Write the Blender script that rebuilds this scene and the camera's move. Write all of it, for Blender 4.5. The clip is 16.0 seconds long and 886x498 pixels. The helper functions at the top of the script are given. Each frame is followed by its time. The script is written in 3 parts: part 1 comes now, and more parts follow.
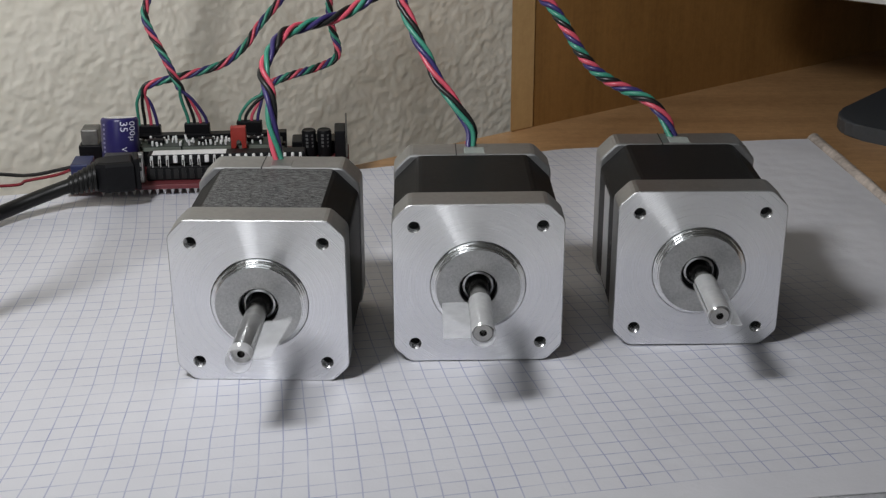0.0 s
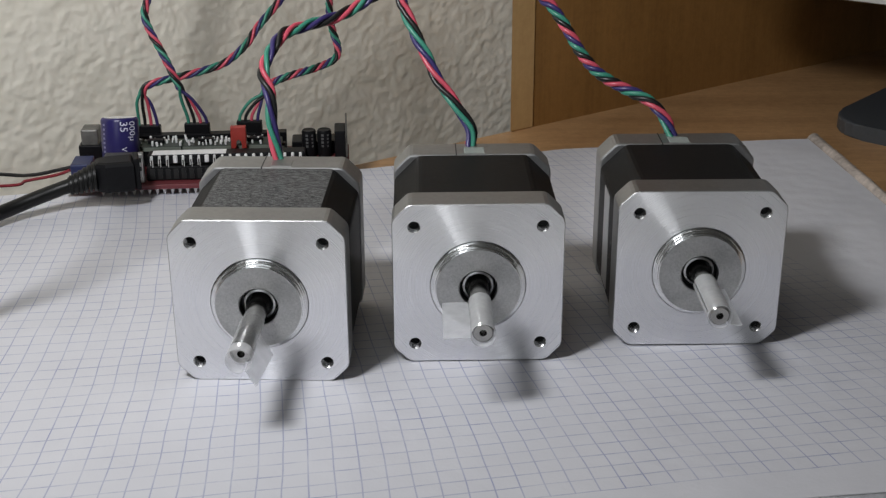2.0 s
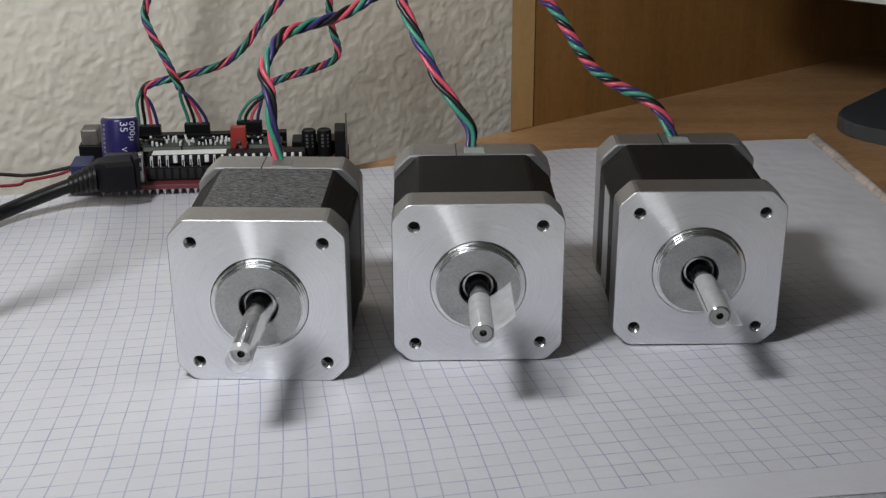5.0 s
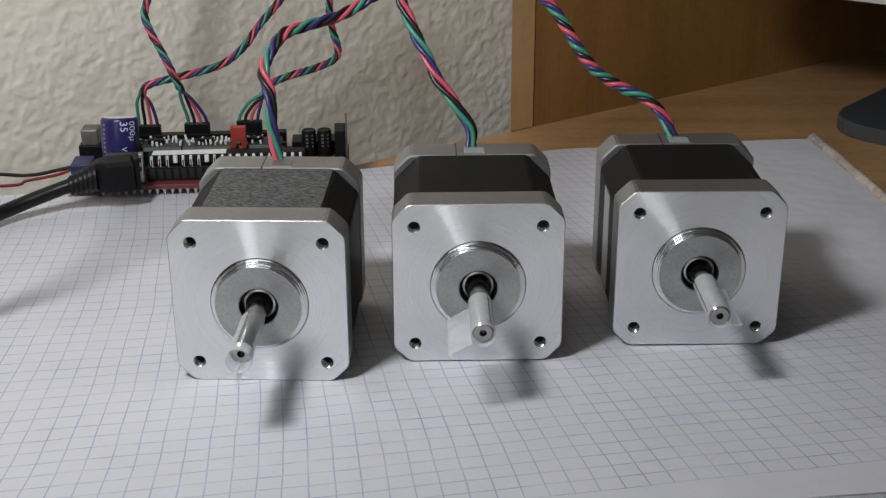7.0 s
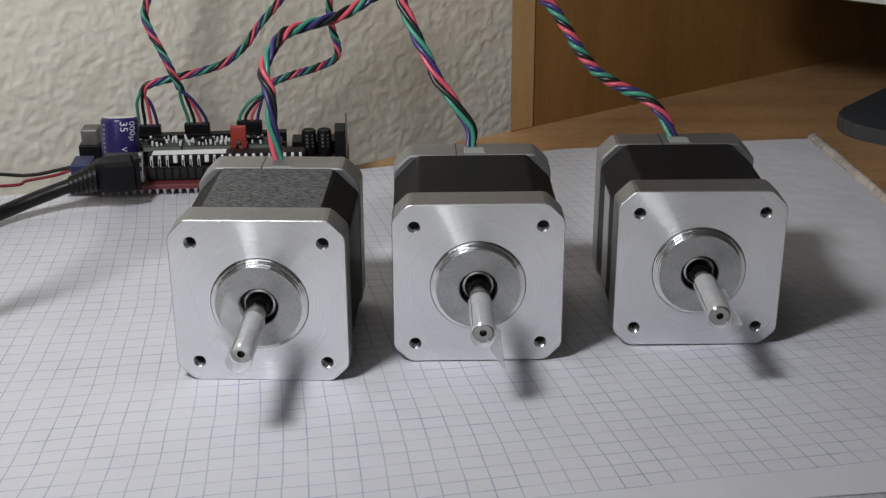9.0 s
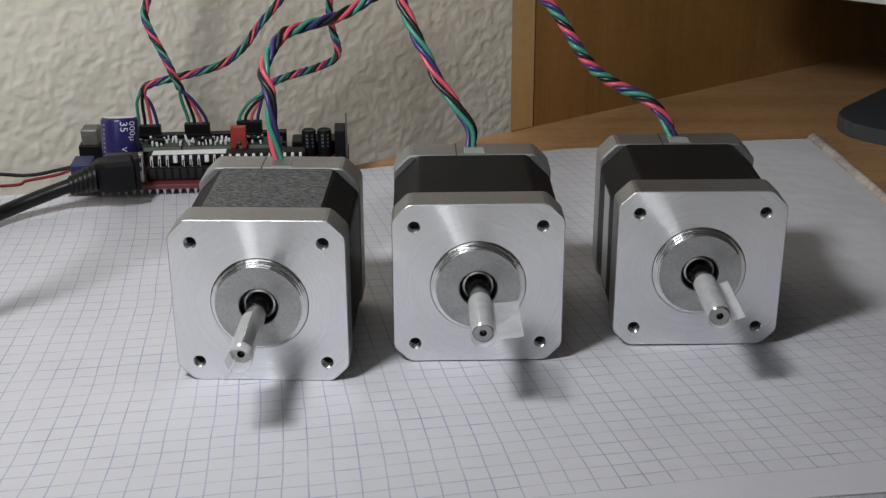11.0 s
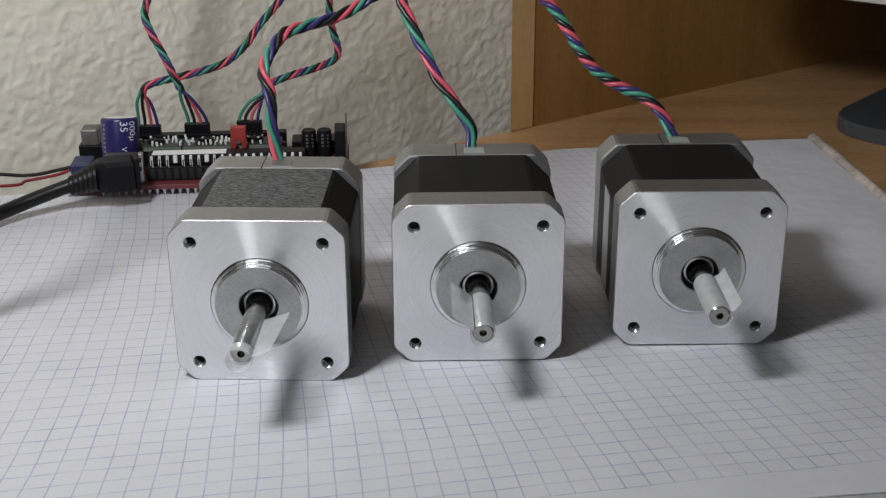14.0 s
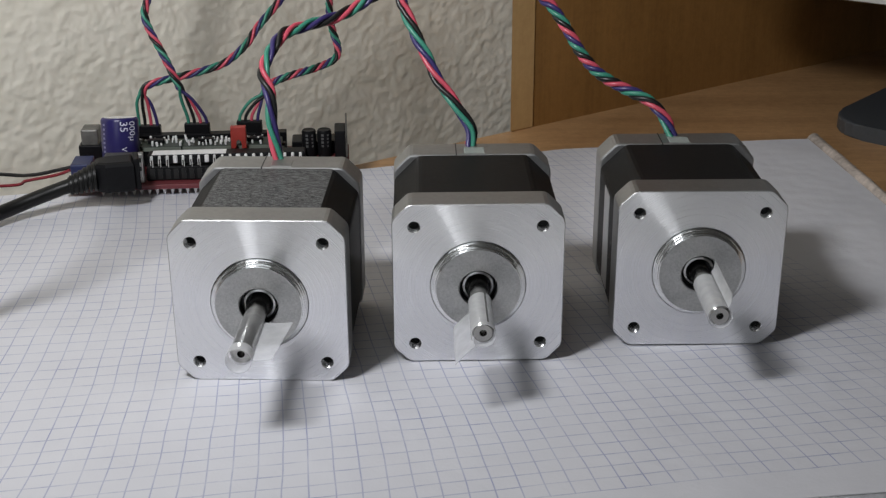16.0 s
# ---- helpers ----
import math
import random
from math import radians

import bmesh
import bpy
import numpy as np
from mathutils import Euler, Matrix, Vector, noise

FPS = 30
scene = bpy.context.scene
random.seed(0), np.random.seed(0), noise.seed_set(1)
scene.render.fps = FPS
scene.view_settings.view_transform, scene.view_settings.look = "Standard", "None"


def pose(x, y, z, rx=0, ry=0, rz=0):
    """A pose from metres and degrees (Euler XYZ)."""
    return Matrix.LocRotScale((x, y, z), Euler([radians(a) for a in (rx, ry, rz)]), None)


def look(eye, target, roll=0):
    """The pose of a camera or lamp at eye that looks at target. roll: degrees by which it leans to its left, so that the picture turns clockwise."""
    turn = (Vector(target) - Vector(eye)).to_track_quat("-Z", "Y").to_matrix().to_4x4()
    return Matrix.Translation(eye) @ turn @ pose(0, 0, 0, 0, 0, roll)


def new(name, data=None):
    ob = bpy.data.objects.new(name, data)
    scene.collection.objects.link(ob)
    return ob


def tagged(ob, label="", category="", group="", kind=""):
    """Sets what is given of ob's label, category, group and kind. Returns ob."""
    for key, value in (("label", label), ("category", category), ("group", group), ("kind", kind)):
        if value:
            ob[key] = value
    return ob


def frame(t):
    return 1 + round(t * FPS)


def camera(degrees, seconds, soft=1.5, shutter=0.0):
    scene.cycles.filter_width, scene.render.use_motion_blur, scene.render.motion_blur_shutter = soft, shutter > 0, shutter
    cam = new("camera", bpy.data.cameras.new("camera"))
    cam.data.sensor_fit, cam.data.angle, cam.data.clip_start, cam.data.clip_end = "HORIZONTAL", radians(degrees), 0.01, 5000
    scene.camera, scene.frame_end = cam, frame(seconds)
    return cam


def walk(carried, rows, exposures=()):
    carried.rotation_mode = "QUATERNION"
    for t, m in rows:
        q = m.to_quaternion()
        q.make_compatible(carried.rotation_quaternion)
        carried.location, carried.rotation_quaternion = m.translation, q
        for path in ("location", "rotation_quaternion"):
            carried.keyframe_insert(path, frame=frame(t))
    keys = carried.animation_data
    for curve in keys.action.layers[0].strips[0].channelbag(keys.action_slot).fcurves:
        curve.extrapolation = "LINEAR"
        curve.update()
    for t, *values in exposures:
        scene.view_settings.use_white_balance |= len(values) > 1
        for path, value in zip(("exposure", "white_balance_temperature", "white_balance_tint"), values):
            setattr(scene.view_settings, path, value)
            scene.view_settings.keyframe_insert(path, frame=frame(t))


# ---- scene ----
# ---------- camera ----------
cam = camera(37.34, 16.0, soft=1.3, shutter=0.8)
EYE = pose(0, 0, 0.15287, 90 - 22.828, 0, 0) @ pose(0, 0, 0, 0, 0, -0.28)
walk(cam, [(0.0, EYE), (16.0, EYE)], exposures=[(0.0, 0.0), (16.0, 0.0)])

# ---------- light ----------
world = bpy.data.worlds.new("room_world")
world.use_nodes = True
world.node_tree.nodes["Background"].inputs[0].default_value = (0.8, 0.85, 1.0, 1)
world.node_tree.nodes["Background"].inputs[1].default_value = 0.012
scene.world = world


def area_lamp(name, size, watts, colour, m, shape="DISK"):
    d = bpy.data.lights.new(name, "AREA")
    d.shape, d.size, d.energy, d.color = shape, size, watts, colour
    ob = new(name, d)
    ob.matrix_basis = m
    return ob


area_lamp("desk_lamp_light", 0.064, 1.03, (0.97, 0.985, 1.01), look((-0.132, 0.164, 0.275), (-0.05, 0.50, 0.14)))
# added overhead fill that lifts the shadows; it stands for no known lamp
area_lamp("overhead_fill_light", 0.45, 0.5, (0.95, 0.97, 1.0), look((-0.25, 0.05, 1.55), (-0.1, 0.1, 0)))
# added fill from behind the camera, brightening the rear wall and motor faces
front_fill_light = area_lamp("front_fill_light", 1.0, 3.6, (0.90, 0.96, 1.0), look((-0.55, -2.26, 0.75), (-0.05, 0.5, 0.0)), "RECTANGLE")
front_fill_light.data.size_y = 1.0


# ---------- mesh helpers ----------
def part(name, bm, material, parent=None, label="", smooth=None):
    """Link a bmesh as one mesh object under a thing."""
    bmesh.ops.recalc_face_normals(bm, faces=bm.faces)
    me = bpy.data.meshes.new(name)
    bm.to_mesh(me)
    bm.free()
    for mt in material if isinstance(material, (list, tuple)) else [material]:
        me.materials.append(mt)
    if smooth is not None:
        me.shade_smooth()
        me.set_sharp_from_angle(angle=radians(smooth))
    ob = new(name, me)
    if parent is not None:
        ob.parent = parent
    return tagged(ob, label)


def thing(name, m, label, category, group=""):
    ob = new(name)
    ob.empty_display_size = 0.01
    ob.matrix_basis = m
    return tagged(ob, label, category, group)


def mm(*v):
    return Vector(v) * 0.001


def box(bm, x0, x1, y0, y1, z0, z1, bevel=0.0, seg=2):
    """A box in millimetres, with rounded edges."""
    vs = [bm.verts.new(mm(x, y, z)) for x in (x0, x1) for y in (y0, y1) for z in (z0, z1)]
    fs = [bm.faces.new([vs[i] for i in q]) for q in
          ((0, 1, 3, 2), (4, 6, 7, 5), (0, 4, 5, 1), (2, 3, 7, 6), (0, 2, 6, 4), (1, 5, 7, 3))]
    if bevel:
        es = list({e for f in fs for e in f.edges})
        bmesh.ops.bevel(bm, geom=es, offset=bevel * 0.001, segments=seg, profile=0.5, affect="EDGES")
    return bm


def prism(bm, poly, a, b, axis="y", bevel=0.0, seg=2):
    """A polygon (millimetres) drawn out from a to b along an axis."""
    def at(p, h):
        return mm(p[0], h, p[1]) if axis == "y" else mm(p[0], p[1], h) if axis == "z" else mm(h, p[0], p[1])
    lo = [bm.verts.new(at(p, a)) for p in poly]
    hi = [bm.verts.new(at(p, b)) for p in poly]
    fs = [bm.faces.new(lo), bm.faces.new(hi[::-1])]
    n = len(poly)
    fs += [bm.faces.new((lo[i], lo[(i + 1) % n], hi[(i + 1) % n], hi[i])) for i in range(n)]
    if bevel:
        es = list({e for f in fs[:2] for e in f.edges})
        bmesh.ops.bevel(bm, geom=es, offset=bevel * 0.001, segments=seg, profile=0.5, affect="EDGES")
    return bm


def lathe(bm, prof, n=48, axis="y", centre=(0, 0, 0), cap=True):
    """Turn a profile of (radius, height) in millimetres round an axis."""
    rings = []
    for r, h in prof:
        ring = []
        for k in range(n):
            a = 2 * math.pi * k / n
            u, v = r * math.cos(a), r * math.sin(a)
            p = (u, h, v) if axis == "y" else (u, v, h) if axis == "z" else (h, u, v)
            ring.append(bm.verts.new(mm(p[0] + centre[0], p[1] + centre[1], p[2] + centre[2])))
        rings.append(ring)
    for a, b in zip(rings, rings[1:]):
        for k in range(n):
            bm.faces.new((a[k], a[(k + 1) % n], b[(k + 1) % n], b[k]))
    if cap:
        bm.faces.new(rings[0])
        bm.faces.new(rings[-1][::-1])
    return bm


def spline(pts, step=1.0):
    """A smooth curve through points, as evenly set points (millimetres)."""
    P = [Vector(p) for p in pts]
    P = [2 * P[0] - P[1]] + P + [2 * P[-1] - P[-2]]
    out = []
    for i in range(1, len(P) - 2):
        n = max(2, int((P[i + 1] - P[i]).length / step))
        for k in range(n):
            t = k / n
            a, b, c, d = P[i - 1:i + 3]
            out.append(0.5 * (2 * b + (c - a) * t + (2 * a - 5 * b + 4 * c - d) * t * t + (3 * b - 3 * c + d - a) * t ** 3))
    out.append(P[-2])
    return out


def frames_along(pts):
    """Points with two cross directions that turn as little as possible."""
    side = None
    out = []
    for i, p in enumerate(pts):
        d = (pts[min(i + 1, len(pts) - 1)] - pts[max(i - 1, 0)]).normalized()
        if side is None:
            side = d.cross(Vector((0.3, 1, 0.2))).normalized()
        side = (side - d * side.dot(d)).normalized()
        out.append((p, side, d.cross(side)))
    return out


def tube(bm, pts, r, n=8):
    rings = []
    for p, a, b in frames_along(pts):
        rings.append([bm.verts.new((p + (a * math.cos(2 * math.pi * k / n) + b * math.sin(2 * math.pi * k / n)) * r) * 0.001)
                      for k in range(n)])
    for u, v in zip(rings, rings[1:]):
        for k in range(n):
            bm.faces.new((u[k], u[(k + 1) % n], v[(k + 1) % n], v[k]))
    bm.faces.new(rings[0])
    bm.faces.new(rings[-1][::-1])
    return bm


def octagon(half, cut, cz):
    k = half - cut
    pts = [Vector(p) for p in ((-half, cz - k), (-k, cz - half), (k, cz - half), (half, cz - k), (half, cz + k), (k, cz + half), (-k, cz + half), (-half, cz + k))]
    out = []
    for i, p in enumerate(pts):
        a = p + (pts[i - 1] - p).normalized() * 1.0
        b = p + (pts[(i + 1) % 8] - p).normalized() * 1.0
        out += [tuple(a), tuple(p * 0.5 + (a + b) * 0.25), tuple(b)]
    return out


# ---------- materials ----------
class Nodes:
    """Short hand for a node material."""

    def __init__(self, name):
        self.m = bpy.data.materials.new(name)
        self.m.use_nodes = True
        self.t = self.m.node_tree
        self.b = self.t.nodes["Principled BSDF"]

    def add(self, kind):
        return self.t.nodes.new(kind)

    def put(self, a, b):
        self.t.links.new(a, b)

    def val(self, sock, x):
        if isinstance(x, bpy.types.NodeSocket):
            self.put(x, sock)
        else:
            sock.default_value = x

    def math(self, op, a, b=0.0, c=0.0):
        n = self.add("ShaderNodeMath")
        n.operation = op
        for s, x in zip(n.inputs, (a, b, c)):
            self.val(s, x)
        return n.outputs[0]

    def obj(self):
        return self.add("ShaderNodeTexCoord").outputs["Object"]

    def noise(self, scale, detail=4.0, rough=0.6, vec=None):
        n = self.add("ShaderNodeTexNoise")
        n.inputs["Scale"].default_value, n.inputs["Detail"].default_value, n.inputs["Roughness"].default_value = scale, detail, rough
        self.put(vec if vec is not None else self.obj(), n.inputs["Vector"])
        return n.outputs["Fac"]

    def ramp(self, fac, a, b, ca, cb):
        n = self.add("ShaderNodeValToRGB")
        e = n.color_ramp.elements
        e[0].position, e[1].position, e[0].color, e[1].color = a, b, (*ca, 1), (*cb, 1)
        self.put(fac, n.inputs[0])
        return n.outputs[0]

    def mix(self, fac, a, b):
        n = self.add("ShaderNodeMix")
        n.data_type = "RGBA"
        self.val(n.inputs[0], fac)
        for s, x in ((n.inputs[6], a), (n.inputs[7], b)):
            self.val(s, x if isinstance(x, bpy.types.NodeSocket) else (*x, 1))
        return n.outputs[2]

    def bump(self, h, strength=0.3, dist=0.001):
        n = self.add("ShaderNodeBump")
        n.inputs["Strength"].default_value, n.inputs["Distance"].default_value = strength, dist
        self.put(h, n.inputs["Height"])
        self.put(n.outputs[0], self.b.inputs["Normal"])

    def set(self, **kw):
        for k, v in kw.items():
            s = self.b.inputs[k.replace("_", " ")]
            if isinstance(v, tuple) and len(v) == 3:
                v = (*v, 1)
            self.val(s, v)
        return self


def plain(name, colour, rough=0.5, metal=0.0, grain=0.08, scale=300, bump=0.0, **kw):
    """A surface of one colour with uneven tone and gloss."""
    N = Nodes(name)
    f = N.noise(scale)
    g = N.noise(scale * 0.07, 3)
    both = N.math("ADD", N.math("MULTIPLY", f, 0.5), N.math("MULTIPLY", g, 0.5))
    lo = tuple(max(0, c * (1 - grain * 2)) for c in colour)
    hi = tuple(min(1, c * (1 + grain * 2)) for c in colour)
    N.set(Base_Color=N.ramp(both, 0.3, 0.7, lo, hi), Metallic=metal,
          Roughness=N.math("ADD", rough - 0.06, N.math("MULTIPLY", g, 0.12)), **kw)
    if bump:
        N.bump(f, bump, 0.0002)
    return N.m


def paper_material():
    N = Nodes("squared_paper")
    o = N.add("ShaderNodeSeparateXYZ")
    N.put(N.obj(), o.inputs[0])
    X = N.math("MULTIPLY", o.outputs[0], 10.0)
    Y = N.math("MULTIPLY_ADD", o.outputs[1], 10.0, -2.8)
    XX, XY, YY = N.math("MULTIPLY", X, X), N.math("MULTIPLY", X, Y), N.math("MULTIPLY", Y, Y)

    def poly(c):
        u = N.math("MULTIPLY_ADD", X, c[1], c[0])
        for s, k in zip((Y, XX, XY, YY), c[2:]):
            u = N.math("MULTIPLY_ADD", s, k, u)
        return u

    # printed ruling, bent a little with the wavy page
    u = N.math("MULTIPLY_ADD", N.math("SUBTRACT", N.noise(22, 2), 0.5), 0.45, poly((7.717, 19.581, 4.07, -0.109, 3.289, 1.325)))
    v = N.math("MULTIPLY_ADD", N.math("SUBTRACT", N.noise(30, 2), 0.5), 0.40, poly((11.456, -3.354, 21.427, -0.205, 1.275, -0.006)))

    def line(w, half):
        d = N.math("ABSOLUTE", N.math("SUBTRACT", N.math("FRACT", N.math("ADD", w, 50.5)), 0.5))
        n = N.add("ShaderNodeMapRange")
        n.interpolation_type = "SMOOTHSTEP"
        N.put(d, n.inputs[0])
        for i, x in zip((1, 2, 3, 4), (half * 0.3, half, 1.0, 0.0)):
            n.inputs[i].default_value = x
        return n.outputs[0]

    inside = N.math("MULTIPLY", N.math("GREATER_THAN", v, -0.04), N.math("LESS_THAN", u, 34.0))
    lu = N.math("MULTIPLY", N.math("MULTIPLY", line(u, 0.045), inside), 0.5)
    lv = N.math("MULTIPLY", N.math("MULTIPLY", line(v, 0.065), inside), N.math("MULTIPLY_ADD", N.noise(120, 4, 0.7), 0.9, -0.12))
    fade = N.math("MULTIPLY_ADD", N.noise(60, 5, 0.7), 2.4, -0.25)
    lines = N.math("MINIMUM", N.math("MULTIPLY", N.math("MAXIMUM", lu, lv), fade), 1.0)
    tone = N.ramp(N.noise(25, 5), 0.3, 0.7, (0.59, 0.588, 0.625), (0.64, 0.638, 0.672))
    N.set(Base_Color=N.mix(lines, tone, (0.13, 0.17, 0.37)), Roughness=0.55)
    N.bump(N.math("MULTIPLY_ADD", N.noise(900, 3), 0.04, N.noise(28, 3)), 0.5, 0.0032)
    return N.m


def wall_material():
    N = Nodes("textured_wall_paint")
    f = N.noise(70, 3, 0.5)
    tone = N.ramp(f, 0.3, 0.7, (0.81, 0.765, 0.655), (0.86, 0.815, 0.71))
    N.set(Base_Color=tone, Roughness=0.75)
    N.bump(N.noise(700, 3), 0.25, 0.0004)
    return N.m


def wood_material(name, dark, light, turn=0.0, gloss=0.4, grain=1.0):
    N = Nodes(name)
    mp = N.add("ShaderNodeMapping")
    mp.inputs["Rotation"].default_value = (0, 0, turn)
    mp.inputs["Scale"].default_value = (6, 70, 70) if grain == 1.0 else (70, 70, 5)
    N.put(N.obj(), mp.inputs[0])
    f = N.noise(1.0, 6, 0.65, mp.outputs[0])
    g = N.noise(9.0, 4, 0.7, mp.outputs[0])
    h = N.math("ADD", N.math("MULTIPLY", f, 0.65), N.math("MULTIPLY", g, 0.35))
    fleck = N.noise(300, 5, 0.8)
    h = N.math("ADD", N.math("MULTIPLY", h, 0.64), N.math("MULTIPLY", fleck, 0.36))
    N.set(Base_Color=N.ramp(h, 0.36, 0.64, dark, light), Roughness=gloss)
    N.bump(g, 0.08, 0.0003)
    return N.m


def turned_metal(name, colour, rough, aniso, sheen, scatter):
    N = Nodes(name)
    tan = N.add("ShaderNodeTangent")
    tan.direction_type, tan.axis = "RADIAL", "Y"
    N.put(tan.outputs[0], N.b.inputs["Tangent"])
    sep = N.add("ShaderNodeSeparateXYZ")
    N.put(N.obj(), sep.inputs[0])
    r = N.math("SQRT", N.math("ADD", N.math("POWER", sep.outputs[0], 2.0), N.math("POWER", N.math("SUBTRACT", sep.outputs[2], 0.0205), 2.0)))
    com = N.add("ShaderNodeCombineXYZ")
    N.put(N.math("MULTIPLY", r, 6000.0), com.inputs[0])
    rings = N.add("ShaderNodeTexNoise")
    rings.inputs["Scale"].default_value = 1.0
    N.put(com.outputs[0], rings.inputs["Vector"])
    cloud = N.math("ADD", N.math("MULTIPLY", N.noise(45, 4), 0.7), N.math("MULTIPLY", N.noise(1400, 2), 0.3))
    N.set(Base_Color=N.ramp(cloud, 0.3, 0.7, tuple(c * 0.88 for c in colour), colour), Metallic=1.0, Anisotropic=aniso, Anisotropic_Rotation=0.25,
          Roughness=N.math("MULTIPLY_ADD", rings.outputs[0], 0.014, rough - 0.007))
    # faint chatter of the cutter round the axis, and a smoother sheen and a little matt scatter beside the grooves
    com2 = N.add("ShaderNodeCombineXYZ")
    N.put(N.math("MULTIPLY", N.math("ARCTAN2", sep.outputs[0], N.math("SUBTRACT", sep.outputs[2], 0.0205)), 9.0), com2.inputs[0])
    chatter = N.add("ShaderNodeTexNoise")
    chatter.inputs["Scale"].default_value, chatter.inputs["Detail"].default_value = 0.6, 1.0
    N.put(com2.outputs[0], chatter.inputs["Vector"])
    N.bump(chatter.outputs[0], 1.0, 0.00012)
    gl = N.add("ShaderNodeBsdfAnisotropic")
    gl.inputs["Color"].default_value = (*colour, 1)
    gl.inputs["Roughness"].default_value, gl.inputs["Anisotropy"].default_value = 0.17, 0.0
    df = N.add("ShaderNodeBsdfDiffuse")
    df.inputs[0].default_value = (0.8, 0.8, 0.82, 1)
    out = N.b.outputs[0]
    for f, sh in ((sheen, gl), (scatter, df)):
        mx = N.add("ShaderNodeMixShader")
        mx.inputs[0].default_value = f
        N.put(out, mx.inputs[1])
        N.put(sh.outputs[0], mx.inputs[2])
        out = mx.outputs[0]
    N.put(out, N.t.nodes["Material Output"].inputs[0])
    return N.m


def tape_material(name, dense, gloss):
    N = Nodes(name)
    tr = N.add("ShaderNodeBsdfTransparent")
    tl = N.add("ShaderNodeBsdfTranslucent")
    tl.inputs[0].default_value = (0.9, 0.9, 0.9, 1)
    N.set(Base_Color=(0.86, 0.87, 0.88), Roughness=gloss)
    m1 = N.add("ShaderNodeMixShader")
    m1.inputs[0].default_value = 0.4
    N.put(N.b.outputs[0], m1.inputs[1])
    N.put(tl.outputs[0], m1.inputs[2])
    m2 = N.add("ShaderNodeMixShader")
    N.put(N.math("MULTIPLY_ADD", N.noise(300, 3), dense * 0.5, dense * 0.75), m2.inputs[0])
    N.put(tr.outputs[0], m2.inputs[1])
    N.put(m1.outputs[0], m2.inputs[2])
    N.put(m2.outputs[0], N.t.nodes["Material Output"].inputs[0])
    return N.m


def lamination_material(name, base, speck, rough):
    """Black coated steel, with fine speckle between two given tones."""
    N = Nodes(name)
    mp = N.add("ShaderNodeMapping")
    mp.inputs["Scale"].default_value = (680, 2300, 680)
    N.put(N.obj(), mp.inputs[0])
    f = N.noise(1.0, 2, 0.6, mp.outputs[0])
    g = N.noise(2600, 2, 0.6)
    h = N.math("ADD", N.math("MULTIPLY", f, 0.55), N.math("MULTIPLY", g, 0.45))
    N.set(Base_Color=N.ramp(h, 0.42, 0.62, base, speck), Roughness=rough, Specular_IOR_Level=0.05)
    N.bump(h, 0.3, 0.0002)
    return N.m


M = {}
M["paper"] = paper_material()
M["page"] = plain("page_edges", (0.78, 0.78, 0.79), 0.7, grain=0.1, scale=900)
M["wall"] = wall_material()
M["desk"] = wood_material("desk_wood", (0.30, 0.166, 0.074), (0.55, 0.322, 0.154), radians(-34.5))
M["panel"] = wood_material("panel_wood", (0.205, 0.100, 0.028), (0.335, 0.168, 0.050), 0, 0.45, 2.0)
M["strip"] = wood_material("edge_strip_wood", (0.42, 0.25, 0.10), (0.55, 0.35, 0.155), 0, 0.45, 2.0)
M["face"] = turned_metal("turned_aluminium", (0.95, 0.95, 0.97), 0.275, 1.0, 0.3, 0.05)
M["rim"] = turned_metal("bright_turned_rim", (0.88, 0.88, 0.88), 0.22, 0.6, 0.2, 0.0)
M["cast"] = plain("cast_aluminium", (0.40, 0.40, 0.40), 0.5, 1.0, 0.06, 900, 0.12)
M["boss"] = plain("blasted_aluminium", (0.50, 0.50, 0.495), 0.58, 1.0, 0.13, 2400, 0.7)
M["steel"] = plain("ground_steel", (0.44, 0.435, 0.425), 0.19, 1.0, 0.06, 1500)
M["race"] = plain("polished_race", (0.72, 0.72, 0.72), 0.3, 1.0)
M["bore"] = plain("drilled_hole", (0.72, 0.72, 0.72), 0.24, 1.0)
# near-black, so that bores and slots carry their shade in the colour
M["dark"] = plain("recess_shade", (0.03, 0.03, 0.03), 0.4, 0.6)
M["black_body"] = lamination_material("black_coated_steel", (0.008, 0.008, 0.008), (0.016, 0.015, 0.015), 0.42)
# paler grain for the left motor's top: reflected light put into the colour
M["lit_top_body"] = lamination_material("coated_steel_lit_top", (0.02, 0.02, 0.02), (0.17, 0.17, 0.17), 0.4)
M["tape"] = tape_material("frosted_tape", 0.31, 0.35)
M["dense_tape"] = tape_material("dense_frosted_tape", 0.52, 0.35)
M["milky_tape"] = tape_material("milky_tape", 0.37, 0.3)
M["clear_tape"] = tape_material("clear_tape", 0.045, 0.2)
M["black_plastic"] = plain("black_plastic", (0.007, 0.007, 0.008), 0.4, 0, 0.15, 500, 0.05, Specular_IOR_Level=0.16)
M["rubber"] = plain("black_cable_rubber", (0.006, 0.006, 0.006), 0.38, 0, 0.15, 300, 0.05, Specular_IOR_Level=0.3)
M["white_plastic"] = plain("white_plastic", (0.72, 0.72, 0.68), 0.45)
M["w_red"] = plain("red_insulation", (0.56, 0.08, 0.12), 0.38, 0, 0.06, 400)
M["w_green"] = plain("green_insulation", (0.045, 0.235, 0.165), 0.38, 0, 0.06, 400)
M["w_blue"] = plain("blue_insulation", (0.04, 0.03, 0.125), 0.38, 0, 0.06, 400)
M["w_black"] = plain("black_insulation", (0.012, 0.012, 0.012), 0.38, 0, 0.06, 400)
M["lead_red"] = plain("dark_red_insulation", (0.22, 0.02, 0.03), 0.4)
